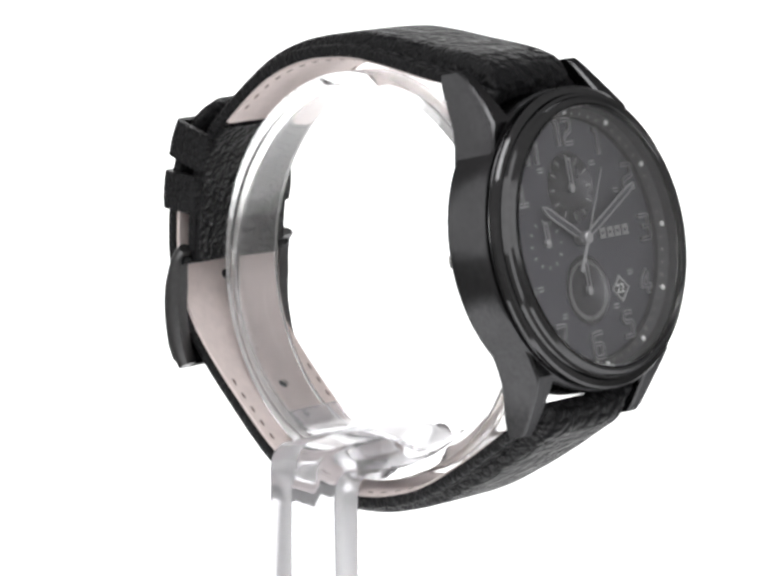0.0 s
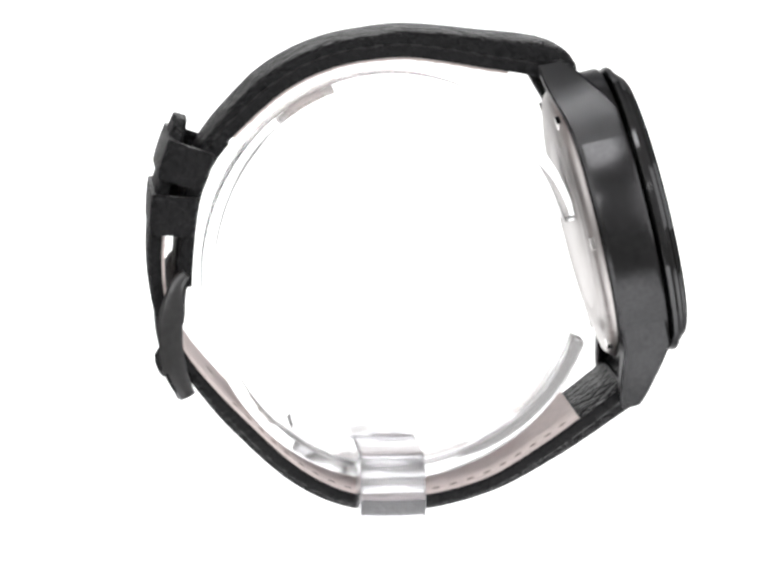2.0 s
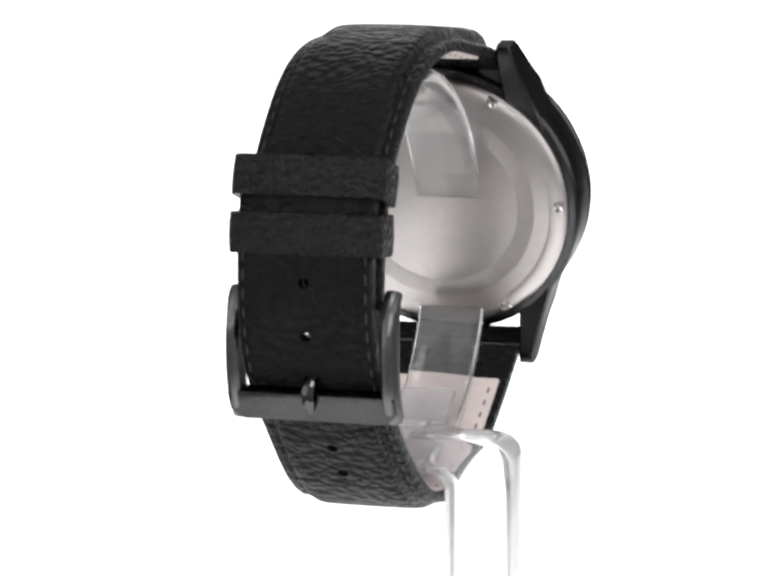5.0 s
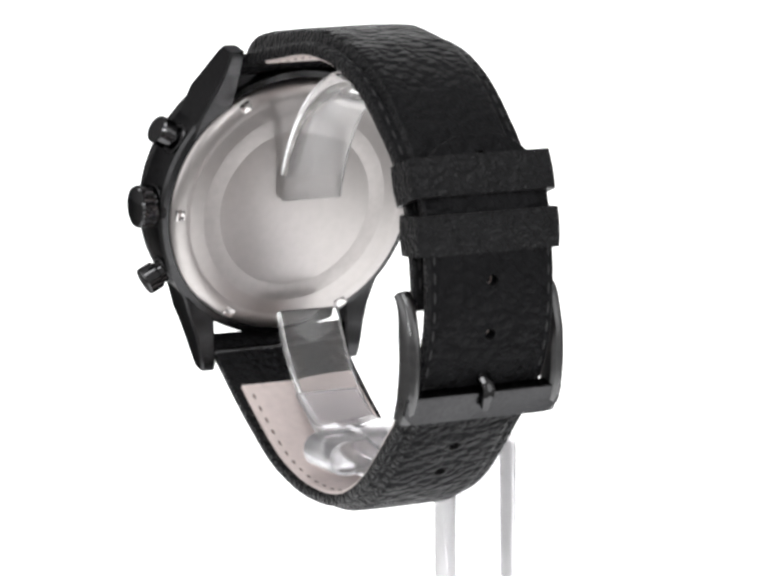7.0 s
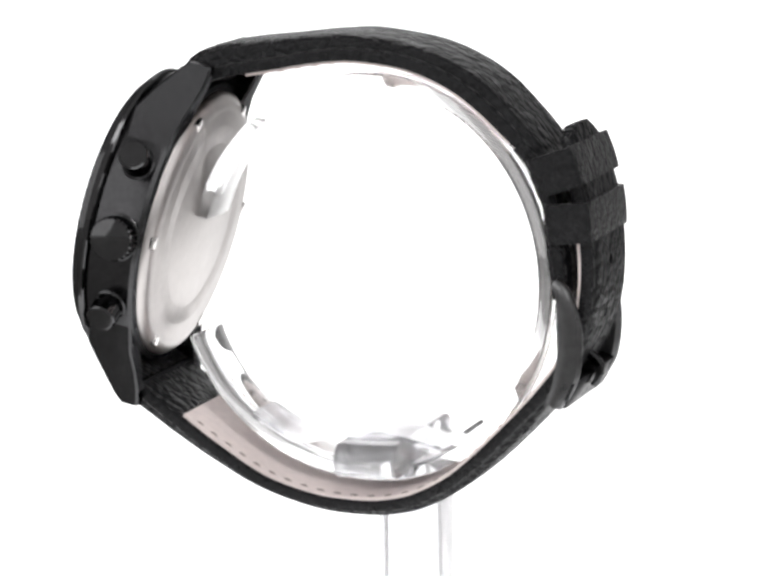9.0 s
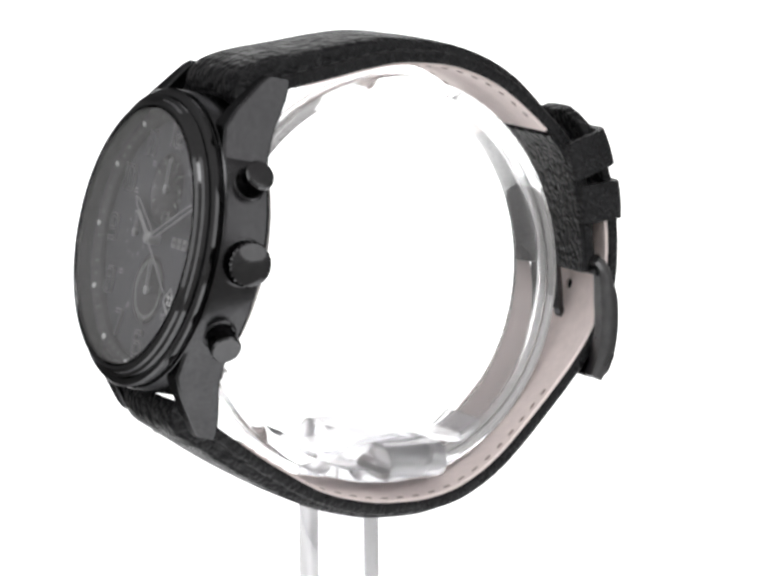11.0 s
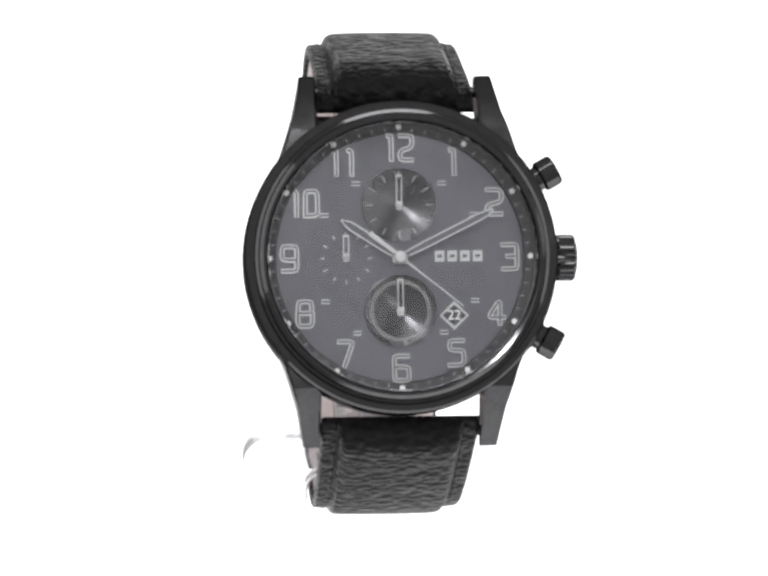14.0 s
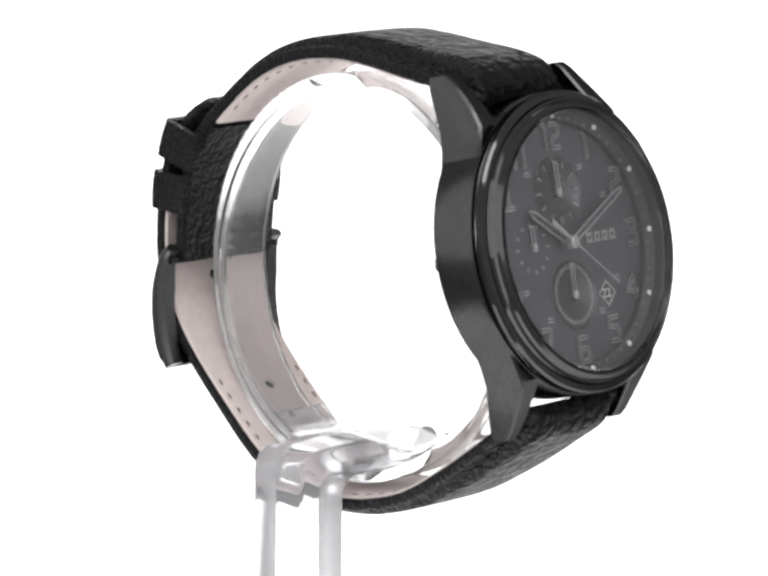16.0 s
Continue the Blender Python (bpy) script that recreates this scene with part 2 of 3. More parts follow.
# ---- stand ----
def build_stand():
    stand = tagged(new("watch_stand"), "clear acrylic watch stand with an open cuff on a square post", "display stand")
    # post and arm: one bent bar
    y0, y1 = -4.2, 5.15
    out = [(8.6, -21.3)]
    out += [(-16.3 - 3.6 * math.sin(a), -24.9 + 3.6 * math.cos(a)) for a in np.linspace(0, math.pi / 2, 9)]
    out += [(-19.9, -66.0), (-10.5, -66.0)]
    out += [(-8.0 - 2.5 * math.cos(a), -29.1 + 2.5 * math.sin(a)) for a in np.linspace(0, math.pi / 2, 7)]
    out += [(8.6, -26.6)] + [(8.6 + 2.65 * math.cos(a), -23.95 + 2.65 * math.sin(a)) for a in np.linspace(-1.2, 1.2, 7)]
    bm = loft([[Vector((x, y, z)) for x, z in out] for y in (y0, y1)])
    bmesh.ops.recalc_face_normals(bm, faces=bm.faces)
    sharp = [e for e in bm.edges if e.calc_face_angle(0) > radians(40)]
    bmesh.ops.bevel(bm, geom=sharp, offset=0.6, segments=3, affect="EDGES", profile=0.5)
    part("post", bm, ACRYLIC_POST, stand)
    # open cuff
    secs = []
    for k in range(97):
        a = radians(mix(164, -161, k / 96))
        ry, rz = 27.2 if math.cos(a) > 0 else (28.6 if math.sin(a) > 0 else 30.4), 30.2 if math.sin(a) > 0 else 29.8
        p = Vector((-0.2 + ry * math.cos(a), 1.9 + rz * math.sin(a)))
        n = Vector((math.cos(a) / ry, math.sin(a) / rz)).normalized()
        q = p - 1.9 * n
        side = -0.8 * (1 - math.cos(a))
        secs.append([Vector((side + w, *e)) for w, e in ((-5, p), (5, p), (5, q), (-5, q))])
    bm = loft(secs)
    bmesh.ops.recalc_face_normals(bm, faces=bm.faces)
    sharp = [e for e in bm.edges if e.calc_face_angle(0) > radians(40)]
    bmesh.ops.bevel(bm, geom=sharp, offset=0.3, segments=2, affect="EDGES", profile=0.5)
    part("cuff", bm, ACRYLIC, stand, "clear C-shaped acrylic cuff")
    # wavy clear strip over the arm, added for the cuff's refracted underside
    path = smooth_path([(13.8, -19.6), (10.3, -21.9), (4.6, -20.9), (0.3, -20.3), (-5.3, -20.8), (-11.7, -21.9), (-16.5, -19.6), (-18.5, -18.4)], 48)
    nn = normals(path, Vector((0, 30)))
    secs = [[Vector((x, (p + n * o).x, (p + n * o).y)) for x, o in ((-5, 0), (5, 0), (5, 0.7), (-5, 0.7))] for p, n in zip(path, nn)]
    part("refraction_strip", loft(secs), ACRYLIC_POST, stand, "added wavy clear strip standing in for the cuff's refracted underside")
    return stand


# ---- watch ----
def strap_section(p, n, w, edge, crown, x_mid=0.4):
    """Cross-section of a padded strap: flat inside, raised middle outside."""
    pts = [(-w, 0.15), (-w + 0.25, 0), (w - 0.25, 0), (w, 0.15), (w, edge - 0.3), (w - 0.3, edge)]
    sh = w * 0.80
    for f, g in ((1.0, 0.0), (0.97, 0.35), (0.93, 0.75), (0.86, 0.94), (0.7, 1.0), (0.35, 1.04), (0, 1.05)):
        pts.append((sh * f, edge + (crown - edge) * g))
    pts += [(-x, h) for x, h in reversed(pts[6:12])]
    pts += [(-w + 0.3, edge), (-w, edge - 0.3)]
    return [Vector((x_mid + x, p.x + n.x * h, p.y + n.y * h)) for x, h in pts]


def row_of_stitches(path, nn, xs, pitch, length):
    """Short raised stitches laid along a path at the offsets xs."""
    bms = []
    run = [0.0]
    for a, b in zip(path, path[1:]):
        run.append(run[-1] + (b - a).length)
    s = pitch
    while s < run[-1] - pitch:
        i = max(k for k in range(len(run)) if run[k] <= s)
        i = min(i, len(path) - 2)
        f = (s - run[i]) / (run[i + 1] - run[i])
        p, d, n = path[i].lerp(path[i + 1], f), (path[i + 1] - path[i]).normalized(), nn[i]
        for x, hgt in xs:
            secs = []
            for k in range(5):
                g = k / 4 - 0.5
                r = 0.2 * math.sqrt(max(1 - (1.9 * g) ** 2, 0.05))
                c = p + d * g * length + n * (hgt + 0.02)
                secs.append([Vector((0.4 + x + r * math.cos(a), c.x + n.x * r * math.sin(a) * 0.8, c.y + n.y * r * math.sin(a) * 0.8))
                             for a in np.linspace(0, 2 * math.pi, 7)[:-1]])
            bms.append(loft(secs))
        s += pitch
    return merge(bms)


UPPER = [(-26.6, 29.3), (-24.0, 30.6), (-20.3, 31.8), (-13.3, 33.0), (-7.0, 34.1), (-1.0, 34.6), (7.2, 33.5), (14.5, 30.3), (21.2, 24.7), (25.3, 20.0), (27.4, 14.9), (28.3, 9.5), (28.8, 4.0), (28.9, 1.8)]
LOWER = [(-36.9, -11.6), (-34.8, -13.1), (-31.5, -15.6), (-27.6, -18.6), (-21.9, -22.6), (-14.8, -26.8), (-7.6, -29.0), (-1.8, -29.6), (3.2, -29.4), (8.3, -28.0), (14.2, -24.4),
         (21.3, -17.6), (26.6, -11.8), (29.8, -7.4), (31.6, -3.4), (32.6, 1.2), (32.8, 7.0), (32.1, 13.4), (30.5, 19.4), (28.7, 25.2)]


def cross_stitches(p, n, height):
    """A row of stitches across the strap beside the lugs."""
    bms = []
    for x in np.arange(-5.2, 5.3, 2.6):
        secs = []
        for g in (-0.5, -0.3, 0, 0.3, 0.5):
            r = 0.24 * math.sqrt(max(1 - (1.9 * g) ** 2, 0.05))
            c = p + n * height
            d = Vector((-n.y, n.x))
            secs.append([Vector((0.4 + x + 1.8 * g, *(c + d * (r * math.cos(a) + 0.3 * g) + n * r * math.sin(a)))) for a in np.linspace(0, 2 * math.pi, 7)[:-1]])
        bms.append(loft(secs))
    return merge(bms)


def nearest(path, y, z):
    return min(range(len(path)), key=lambda k: (path[k] - Vector((y, z))).length)


def punch(ob, cutters):
    """Cuts closed meshes, in millimetres, out of ob's mesh."""
    bm = merge(cutters)
    bmesh.ops.scale(bm, vec=(MM, MM, MM), verts=bm.verts)
    bmesh.ops.recalc_face_normals(bm, faces=bm.faces)
    me = bpy.data.meshes.new("cutter")
    bm.to_mesh(me)
    bm.free()
    tool = new("cutter", me)
    mod = ob.modifiers.new("holes", "BOOLEAN")
    mod.operation, mod.solver, mod.object = "DIFFERENCE", "EXACT", tool
    made = bpy.data.meshes.new_from_object(ob.evaluated_get(bpy.context.evaluated_depsgraph_get()))
    ob.modifiers.clear()
    ob.data = made
    bpy.data.objects.remove(tool)
    bpy.data.meshes.remove(me)


def build_strap(watch):
    # buckle side
    path = smooth_path(UPPER, 70)
    nn = normals(path, INSIDE)
    secs, m = [], len(path) - 1
    crown = lambda f: mix(mix(4.95, 3.15, f / 0.4), 2.1, (f - 0.6) / 0.2)
    wide = lambda f: mix(10.95, 9.9, f)
    for i, (p, n) in enumerate(zip(path, nn)):
        f = i / m
        k = math.sqrt(1 - (1 - min(i + 0.4, 4) / 4) ** 2)
        secs.append(strap_section(p, n, wide(f), 1.7 * k, crown(f) * k))
    half = part("strap_half", loft(secs), HIDE, watch, "pebbled black leather strap half with buckle and two keepers", smooth=60)
    plain_edges(half, HIDE_PLAIN)
    bm = row_of_stitches(path, nn, [(s * 9.1, 1.7) for s in (-1, 1)], 2.6, 1.7)
    part("stitching", bm, THREAD, half)
    part("cross_stitching", cross_stitches(path[5], nn[5], crown(5 / m)), THREAD, half)
    a, b = nearest(path, -16.8, 32.4), nearest(path, 23.6, 22.8)
    lin = [q - n * 0.45 for q, n in zip(path, nn)][a:b]
    ln = nn[a:b]
    secs = [[Vector((0.4 + x, q.x + n.x * h, q.y + n.y * h)) for x, h in ((-9.6, 0), (9.6, 0), (9.7, 0.46), (-9.7, 0.46))] for q, n in zip(lin, ln)]
    part("lining", loft(secs), LINING, half, "pale pinkish-beige lining leather")
    tab, tn = [q - n * 0.4 for q, n in zip(path, nn)][b:], nn[b:]
    secs = [[Vector((0.4 + x, q.x + n.x * h, q.y + n.y * h)) for x, h in ((-9.5, 0), (9.5, 0), (9.7, 0.41), (-9.7, 0.41))] for q, n in zip(tab, tn)]
    part("inner_tab", loft(secs), HIDE_PLAIN, half, "smooth black leather tab folded round the buckle")
    part("stitching", row_of_stitches(lin, [-n for n in ln], [(s * 8.6, 0) for s in (-1, 1)], 2.6, 1.2), THREAD_PALE, half)
    # hole side
    path = smooth_path(LOWER, 110)
    nn = normals(path, INSIDE)
    m = len(path) - 1
    secs = []
    crown2 = lambda f: mix(mix(4.3, 2.75, f / 0.25), 1.95, (f - 0.6) / 0.1)
    for i, (p, n) in enumerate(zip(path, nn)):
        f = i / m
        w = mix(10.95, 9.9, f / 0.6)
        if f > 0.93:
            w *= math.sqrt(max(1 - ((f - 0.93) / 0.075) ** 2, 0.02))
        k = math.sqrt(1 - (1 - min(i + 0.4, 4) / 4) ** 2)
        secs.append(strap_section(p, n, w, 1.7 * k, crown2(f) * k))
    half2 = part("strap_half", loft(secs), HIDE, watch, "pebbled black leather strap half with adjustment holes", smooth=60)
    plain_edges(half2, HIDE_PLAIN)
    part("stitching", row_of_stitches(path[4:100], nn[4:100], [(s * 9.0, 1.7) for s in (-1, 1)], 2.6, 1.7), THREAD, half2)
    a, b = nearest(path, -27.4, -18.8), nearest(path, 33.6, 12.0)
    lin = [q - n * 0.45 for q, n in zip(path, nn)][a:b]
    ln = nn[a:b]
    secs = [[Vector((0.4 + x, q.x + n.x * h, q.y + n.y * h)) for x, h in ((-9.5, 0), (9.5, 0), (9.6, 0.46), (-9.6, 0.46))] for q, n in zip(lin, ln)]
    part("cross_stitching", cross_stitches(path[6], nn[6], crown2(6 / m)), THREAD, half2)
    inner = part("lining", loft(secs), LINING, half2, "pale pinkish-beige lining leather")
    part("stitching", row_of_stitches(lin[:60], [-n for n in ln[:60]], [(s * 8.5, 0) for s in (-1, 1)], 2.6, 1.2), THREAD_PALE, half2)
    # punched holes
    cutters = []
    for y, z in ((16.9, -21.8), (21.4, -17.3), (25.6, -12.2), (32.1, -1.1), (32.8, 5.7), (29.8, 22.0)):
        i = nearest(path, y, z)
        p, n = path[i], nn[i]
        d = (path[min(i + 1, m)] - path[i - 1]).normalized()
        secs = []
        for h in (-2.0, 4.0):
            secs.append([Vector((0.4 + 0.85 * math.cos(a), *(p + d * 0.85 * math.sin(a) + n * h))) for a in np.linspace(0, 2 * math.pi, 17)[:-1]])
        cutters.append(loft(secs))
    copies = [bm.copy() for bm in cutters]
    punch(half2, cutters)
    punch(inner, copies)
    return half, half2


def keeper(watch, centre, up, width, lo, hi, half_w, label):
    """A leather loop round both strap layers; centre and up in (y, z)."""
    c, d = Vector(centre), Vector(up).normalized()
    o = Vector((d.y, -d.x))
    secs = []
    for f in np.linspace(-0.5, 0.5, 5):
        swell = 0.12 * (1 - (2 * f) ** 2)
        sec = []
        for inset in (0.0, 1.0):
            corner = 1.1 - 0.7 * inset
            ring = []
            for cx, cy, a0 in ((1, 1, 0), (-1, 1, 90), (-1, -1, 180), (1, -1, 270)):
                for a in (0, 30, 60, 90):
                    ar = radians(a0 + a)
                    hw, t0, t1 = half_w + swell - inset, lo - swell + inset * 0.8, hi + swell - inset
                    x = cx * (hw - corner) + corner * math.cos(ar)
                    t = (t1 - corner if cy > 0 else t0 + corner) + corner * math.sin(ar)
                    q = c + d * f * width + o * t
                    ring.append(Vector((0.4 + x, q.x, q.y)))
            sec.append(ring)
        secs.append(sec)
    bm = bmesh.new()
    rows = [[[bm.verts.new(p) for p in ring] for ring in sec] for sec in secs]
    k = len(rows[0][0])
    for a, b in zip(rows, rows[1:]):
        for s in (0, 1):
            for i in range(k):
                j = (i + 1) % k
                bm.faces.new((a[s][i], a[s][j], b[s][j], b[s][i]))
    for sec in (rows[0], rows[-1]):
        for i in range(k):
            j = (i + 1) % k
            bm.faces.new((sec[0][i], sec[0][j], sec[1][j], sec[1][i]))
    part("keeper", bm, HIDE_PLAIN, watch, label)


def build_buckle(watch):
    path = smooth_path([(29.5, 4.1), (30.8, 2.4), (31.7, -2.5), (31.7, -7.0), (30.9, -10.8), (29.4, -13.8)], 18)
    nn = normals(path, INSIDE)
    # front bar with cut corners
    p, q = Vector((31.4, -9.6)), Vector((29.5, -13.9))
    d = (p - q).normalized()
    n = Vector((-d.y, d.x))
    n = n if n.x > 0 else -n
    out = [(-12.3, 0.95), (-12.3, 0.35), (-10.6, 0), (10.6, 0), (12.3, 0.35), (12.3, 0.95), (10.3, 0.97), (-10.3, 0.97)]
    bm = loft([[Vector((0.4 + x, (q + d * f * 4.7 + n * h).x, (q + d * f * 4.7 + n * h).y)) for x, f in out] for h in (-0.6, 1.4)])
    bmesh.ops.recalc_face_normals(bm, faces=bm.faces)
    bmesh.ops.bevel(bm, geom=list(bm.edges), offset=0.18, segments=2, affect="EDGES", profile=0.5)
    buckle = part("buckle", bm, BLACK, watch, "brushed black steel tang buckle")
    for s in (-1, 1):
        bm = loft([[Vector((0.4 + s * x, (p + n * h).x, (p + n * h).y)) for x, h in
                    ((10.4, -t), (10.4, t * 0.6), (10.9, t * 0.95), (11.5, t), (12.2, t * 0.75), (12.6, t * 0.2), (12.7, -t * 0.5), (12.4, -t))]
                   for p, n, t in zip(path, nn, [mix(0.7, 1.75, k / 6) if k < 13 else mix(1.75, 1.2, (k - 13) / 4) for k in range(18)])])
        part("side_arm", bm, GUNMETAL, buckle)
    # tang: from the axle inside the strap, out through a hole and over the bar
    tp = smooth_path([(29.3, 1.8), (29.7, -1.6), (29.9, -4.6), (31.2, -7.6), (33.2, -9.5), (33.0, -11.4), (32.2, -12.7)], 16)
    tn = normals(tp, INSIDE)
    secs = [[Vector((0.4 + x * w, (a + b * h).x, (a + b * h).y)) for x, h in ((-1, -0.5), (1, -0.5), (1, 0.3), (0.5, 0.55), (-0.5, 0.55), (-1, 0.3))]
            for a, b, w in zip(tp, tn, [1.1] * 6 + [0.9] * 7 + [0.85, 0.75, 0.5])]
    part("tang", loft(secs), BLACK_GLOSS, buckle)
    # axle
    secs = [[Vector((0.4 + x, 29.9 + 0.7 * math.cos(a), 2.2 + 0.7 * math.sin(a))) for a in np.linspace(0, 2 * math.pi, 13)[:-1]] for x in (-11.8, 11.8)]
    part("axle", loft(secs), BLACK, buckle)


def build_case(watch):
    seated = lambda u, v, n: on_case(u + 0.12, v, n + 0.45)
    on_body = lambda u, v, n: seated(u, v, -6.9 + (n + 5.3) * 1.108)
    case = part("case", lathe([(17.6, -5.3), (20.2, -5.3), (20.3, -5.65), (21.2, -5.45), (21.6, -4.95), (21.6, 0.5), (21.4, 0.9), (20.9, 1.0), (20.8, 1.1), (18.56, 1.1), (18.56, -1.6), (17.6, -1.8)], 144, on_body),
                BLACK, watch, "round black steel watch case")
    part("bezel", lathe([(20.3, 1.05), (21.1, 1.4), (21.4, 1.7), (21.45, 2.2), (21.15, 2.55), (20.35, 2.65), (20.3, 2.8), (20.2, 3.15), (19.85, 3.3), (19.75, 3.35),
                         (19.6, 3.75), (19.1, 4.05), (18.7, 4.0), (18.55, 3.8), (18.5, 1.05)], 144, on_body), BLACK_GLOSS, watch, "stepped polished black bezel")
    glass = part("crystal", lathe([(0, 3.0), (18.45, 3.0), (18.5, 3.1), (18.5, 3.85), (18.3, 4.0), (0, 4.0)], 96, on_body, closed=False), SAPPHIRE, watch, "clear flat watch glass")
    glass.visible_shadow = False
    part("inner_ring", lathe([(18.5, 2.2), (18.45, 0.6), (17.3, -0.3), (17.2, -1.0), (18.5, -1.0)], 144), DIAL_DARK, watch)
    back = part("case_back", lathe([(0, -7.1), (17.3, -7.1), (17.55, -7.0), (17.7, -7.02), (19.3, -6.7), (20.1, -6.0), (20.2, -5.7), (20.2, -4.9), (0, -4.9)], 120, on_body, closed=False),
                STEEL, watch, "satin steel screw-down case back")
    part("engraved_band", lathe([(11.9, -7.06), (13.0, -7.125), (14.8, -7.125), (15.9, -7.06)], 96, on_body), STEEL_ETCHED, back, "faintly engraved steel band")
    for k in range(6):
        a = radians(30 + 60 * k)
        c, t = Vector((math.sin(a), math.cos(a))), Vector((math.cos(a), -math.sin(a)))
        o = [c * 18.3 - t * 0.9, c * 18.3 + t * 0.9, c * 19.7 + t * 0.9, c * 19.7 - t * 0.9]
        part("notch", prism([(q.x, q.y) for q in o], -6.98, -6.3, on_body, bevel=0.12), STEEL_BRIGHT, back)
    # lugs
    prof = [(10.5, -0.2, -6.9), (13.8, -0.2, -7.0), (15.0, -0.15, -7.1), (17.8, -0.2, -7.6), (20.5, -1.9, -8.5), (23.0, -3.8, -9.2), (24.9, -5.3, -9.5), (25.8, -6.3, -9.4)]
    wide = {10.5: 17.6, 13.8: 16.65, 15.0: 16.15, 17.8: 15.25, 20.5: 14.4, 23.0: 13.9, 24.9: 13.55, 25.8: 13.4}
    for sv in (1, -1):
        for su in (1, -1):
            secs = []
            for v, top, low in prof:
                low += (0.45 if v > 16 else 0.2) if sv < 0 else -0.35
                o, i = wide[v], max(11.15, math.sqrt(max(18.8 ** 2 - v * v, 0)))
                b = 0.35
                secs.append([seated(su * x, sv * v, n) for x, n in ((i, low + b), (i + b, low), (o - b, low), (o, low + b), (o, top - b), (o - b, top), (i + b, top), (i, top - b))])
            part("lug", loft(secs), BLACK, watch, smooth=25)
        bar = [[seated(x, sv * 23.6, -7.6) + 0.75 * (math.cos(a) * V_AXIS + math.sin(a) * N_AXIS) for a in np.linspace(0, 2 * math.pi, 13)[:-1]] for x in (-11.3, 11.3)]
        part("spring_bar", loft(bar), BLACK, watch)
    # crown and pushers, turned about axes that point out of the case
    def radial(angle):
        a = radians(angle)
        e, t = Vector((math.sin(a), math.cos(a))), Vector((math.cos(a), -math.sin(a)))
        return lambda p, q, r: seated(e.x * r + t.x * p, e.y * r + t.y * p, -3.75 + q)

    crown = part("crown", lathe([(0, 20.5), (2.6, 20.5), (2.6, 21.7), (3.1, 21.8), (3.25, 22.1), (3.25, 24.0), (3.0, 24.35), (2.2, 24.6), (0, 24.7)], 72, radial(90), closed=False,
                                teeth=lambda k, i: (0.93 if i % 3 == 0 else 1.0) if k in (4, 5) else 1.0), BLACK_GLOSS, watch, "fluted black crown", smooth=20)
    for ang in (60.5, 119.5):
        part("pusher", lathe([(0, 20.5), (1.75, 20.5), (1.75, 22.6), (2.05, 22.7), (2.2, 22.9), (2.2, 24.9), (2.0, 25.2), (0, 25.25)], 40, radial(ang), closed=False), BLACK_GLOSS, watch, "round black chronograph pusher", smooth=30)
        part("pusher_collar", lathe([(1.8, 20.6), (2.5, 20.7), (2.5, 21.5), (2.2, 21.8), (1.8, 21.8)], 40, radial(ang)), BLACK, watch)
    part("crown_collar", lathe([(2.65, 20.6), (3.5, 20.7), (3.5, 21.4), (3.2, 21.6), (2.65, 21.6)], 48, radial(90)), BLACK, watch)
    return case


def text_mesh(words, size, thick=0.0):
    """Writing as a mesh in millimetres, centred."""
    cu = bpy.data.curves.new("writing", "FONT")
    cu.body, cu.size, cu.align_x, cu.align_y = words, size, "CENTER", "CENTER"
    cu.resolution_u = 3
    cu.extrude = thick
    ob = bpy.data.objects.new("writing", cu)
    scene.collection.objects.link(ob)
    me = bpy.data.meshes.new_from_object(ob.evaluated_get(bpy.context.evaluated_depsgraph_get()))
    bm = bmesh.new()
    bm.from_mesh(me)
    bpy.data.objects.remove(ob)
    bpy.data.curves.remove(cu)
    bpy.data.meshes.remove(me)
    return bm


# square-cornered numerals as strokes in a box 2.6 wide and 4 high, about its middle
STROKES = {
    "0": [((-1.3, -2), (1.3, -2), (1.3, 2), (-1.3, 2), (-1.3, -2))], "1": [((-0.7, 2), (0.1, 2), (0.1, -2))],
    "2": [((-1.3, 2), (1.3, 2), (1.3, 0.1), (-1.3, -0.5), (-1.3, -2), (1.3, -2))],
    "3": [((-1.3, 2), (1.3, 2), (1.3, -2), (-1.3, -2)), ((-0.5, 0.1), (1.3, 0.1))],
    "4": [((0.7, -2), (0.7, 2), (-1.4, -0.9), (1.5, -0.9))],
    "5": [((1.2, 2), (-1.2, 2), (-1.2, 0.4), (1.3, 0.4), (1.3, -2), (-1.3, -2))],
    "6": [((1.2, 2), (-1.3, 2), (-1.3, -2), (1.3, -2), (1.3, 0.2), (-1.3, 0.2))],
    "7": [((-1.3, 2), (1.3, 2), (-0.3, -2))],
    "8": [((-1.2, 0.1), (-1.2, 2), (1.2, 2), (1.2, 0.1), (-1.2, 0.1)), ((-1.3, 0.1), (-1.3, -2), (1.3, -2), (1.3, 0.1))],
    "9": [((-1.2, -2), (1.3, -2), (1.3, 2), (-1.3, 2), (-1.3, -0.2), (1.3, -0.2))],
}


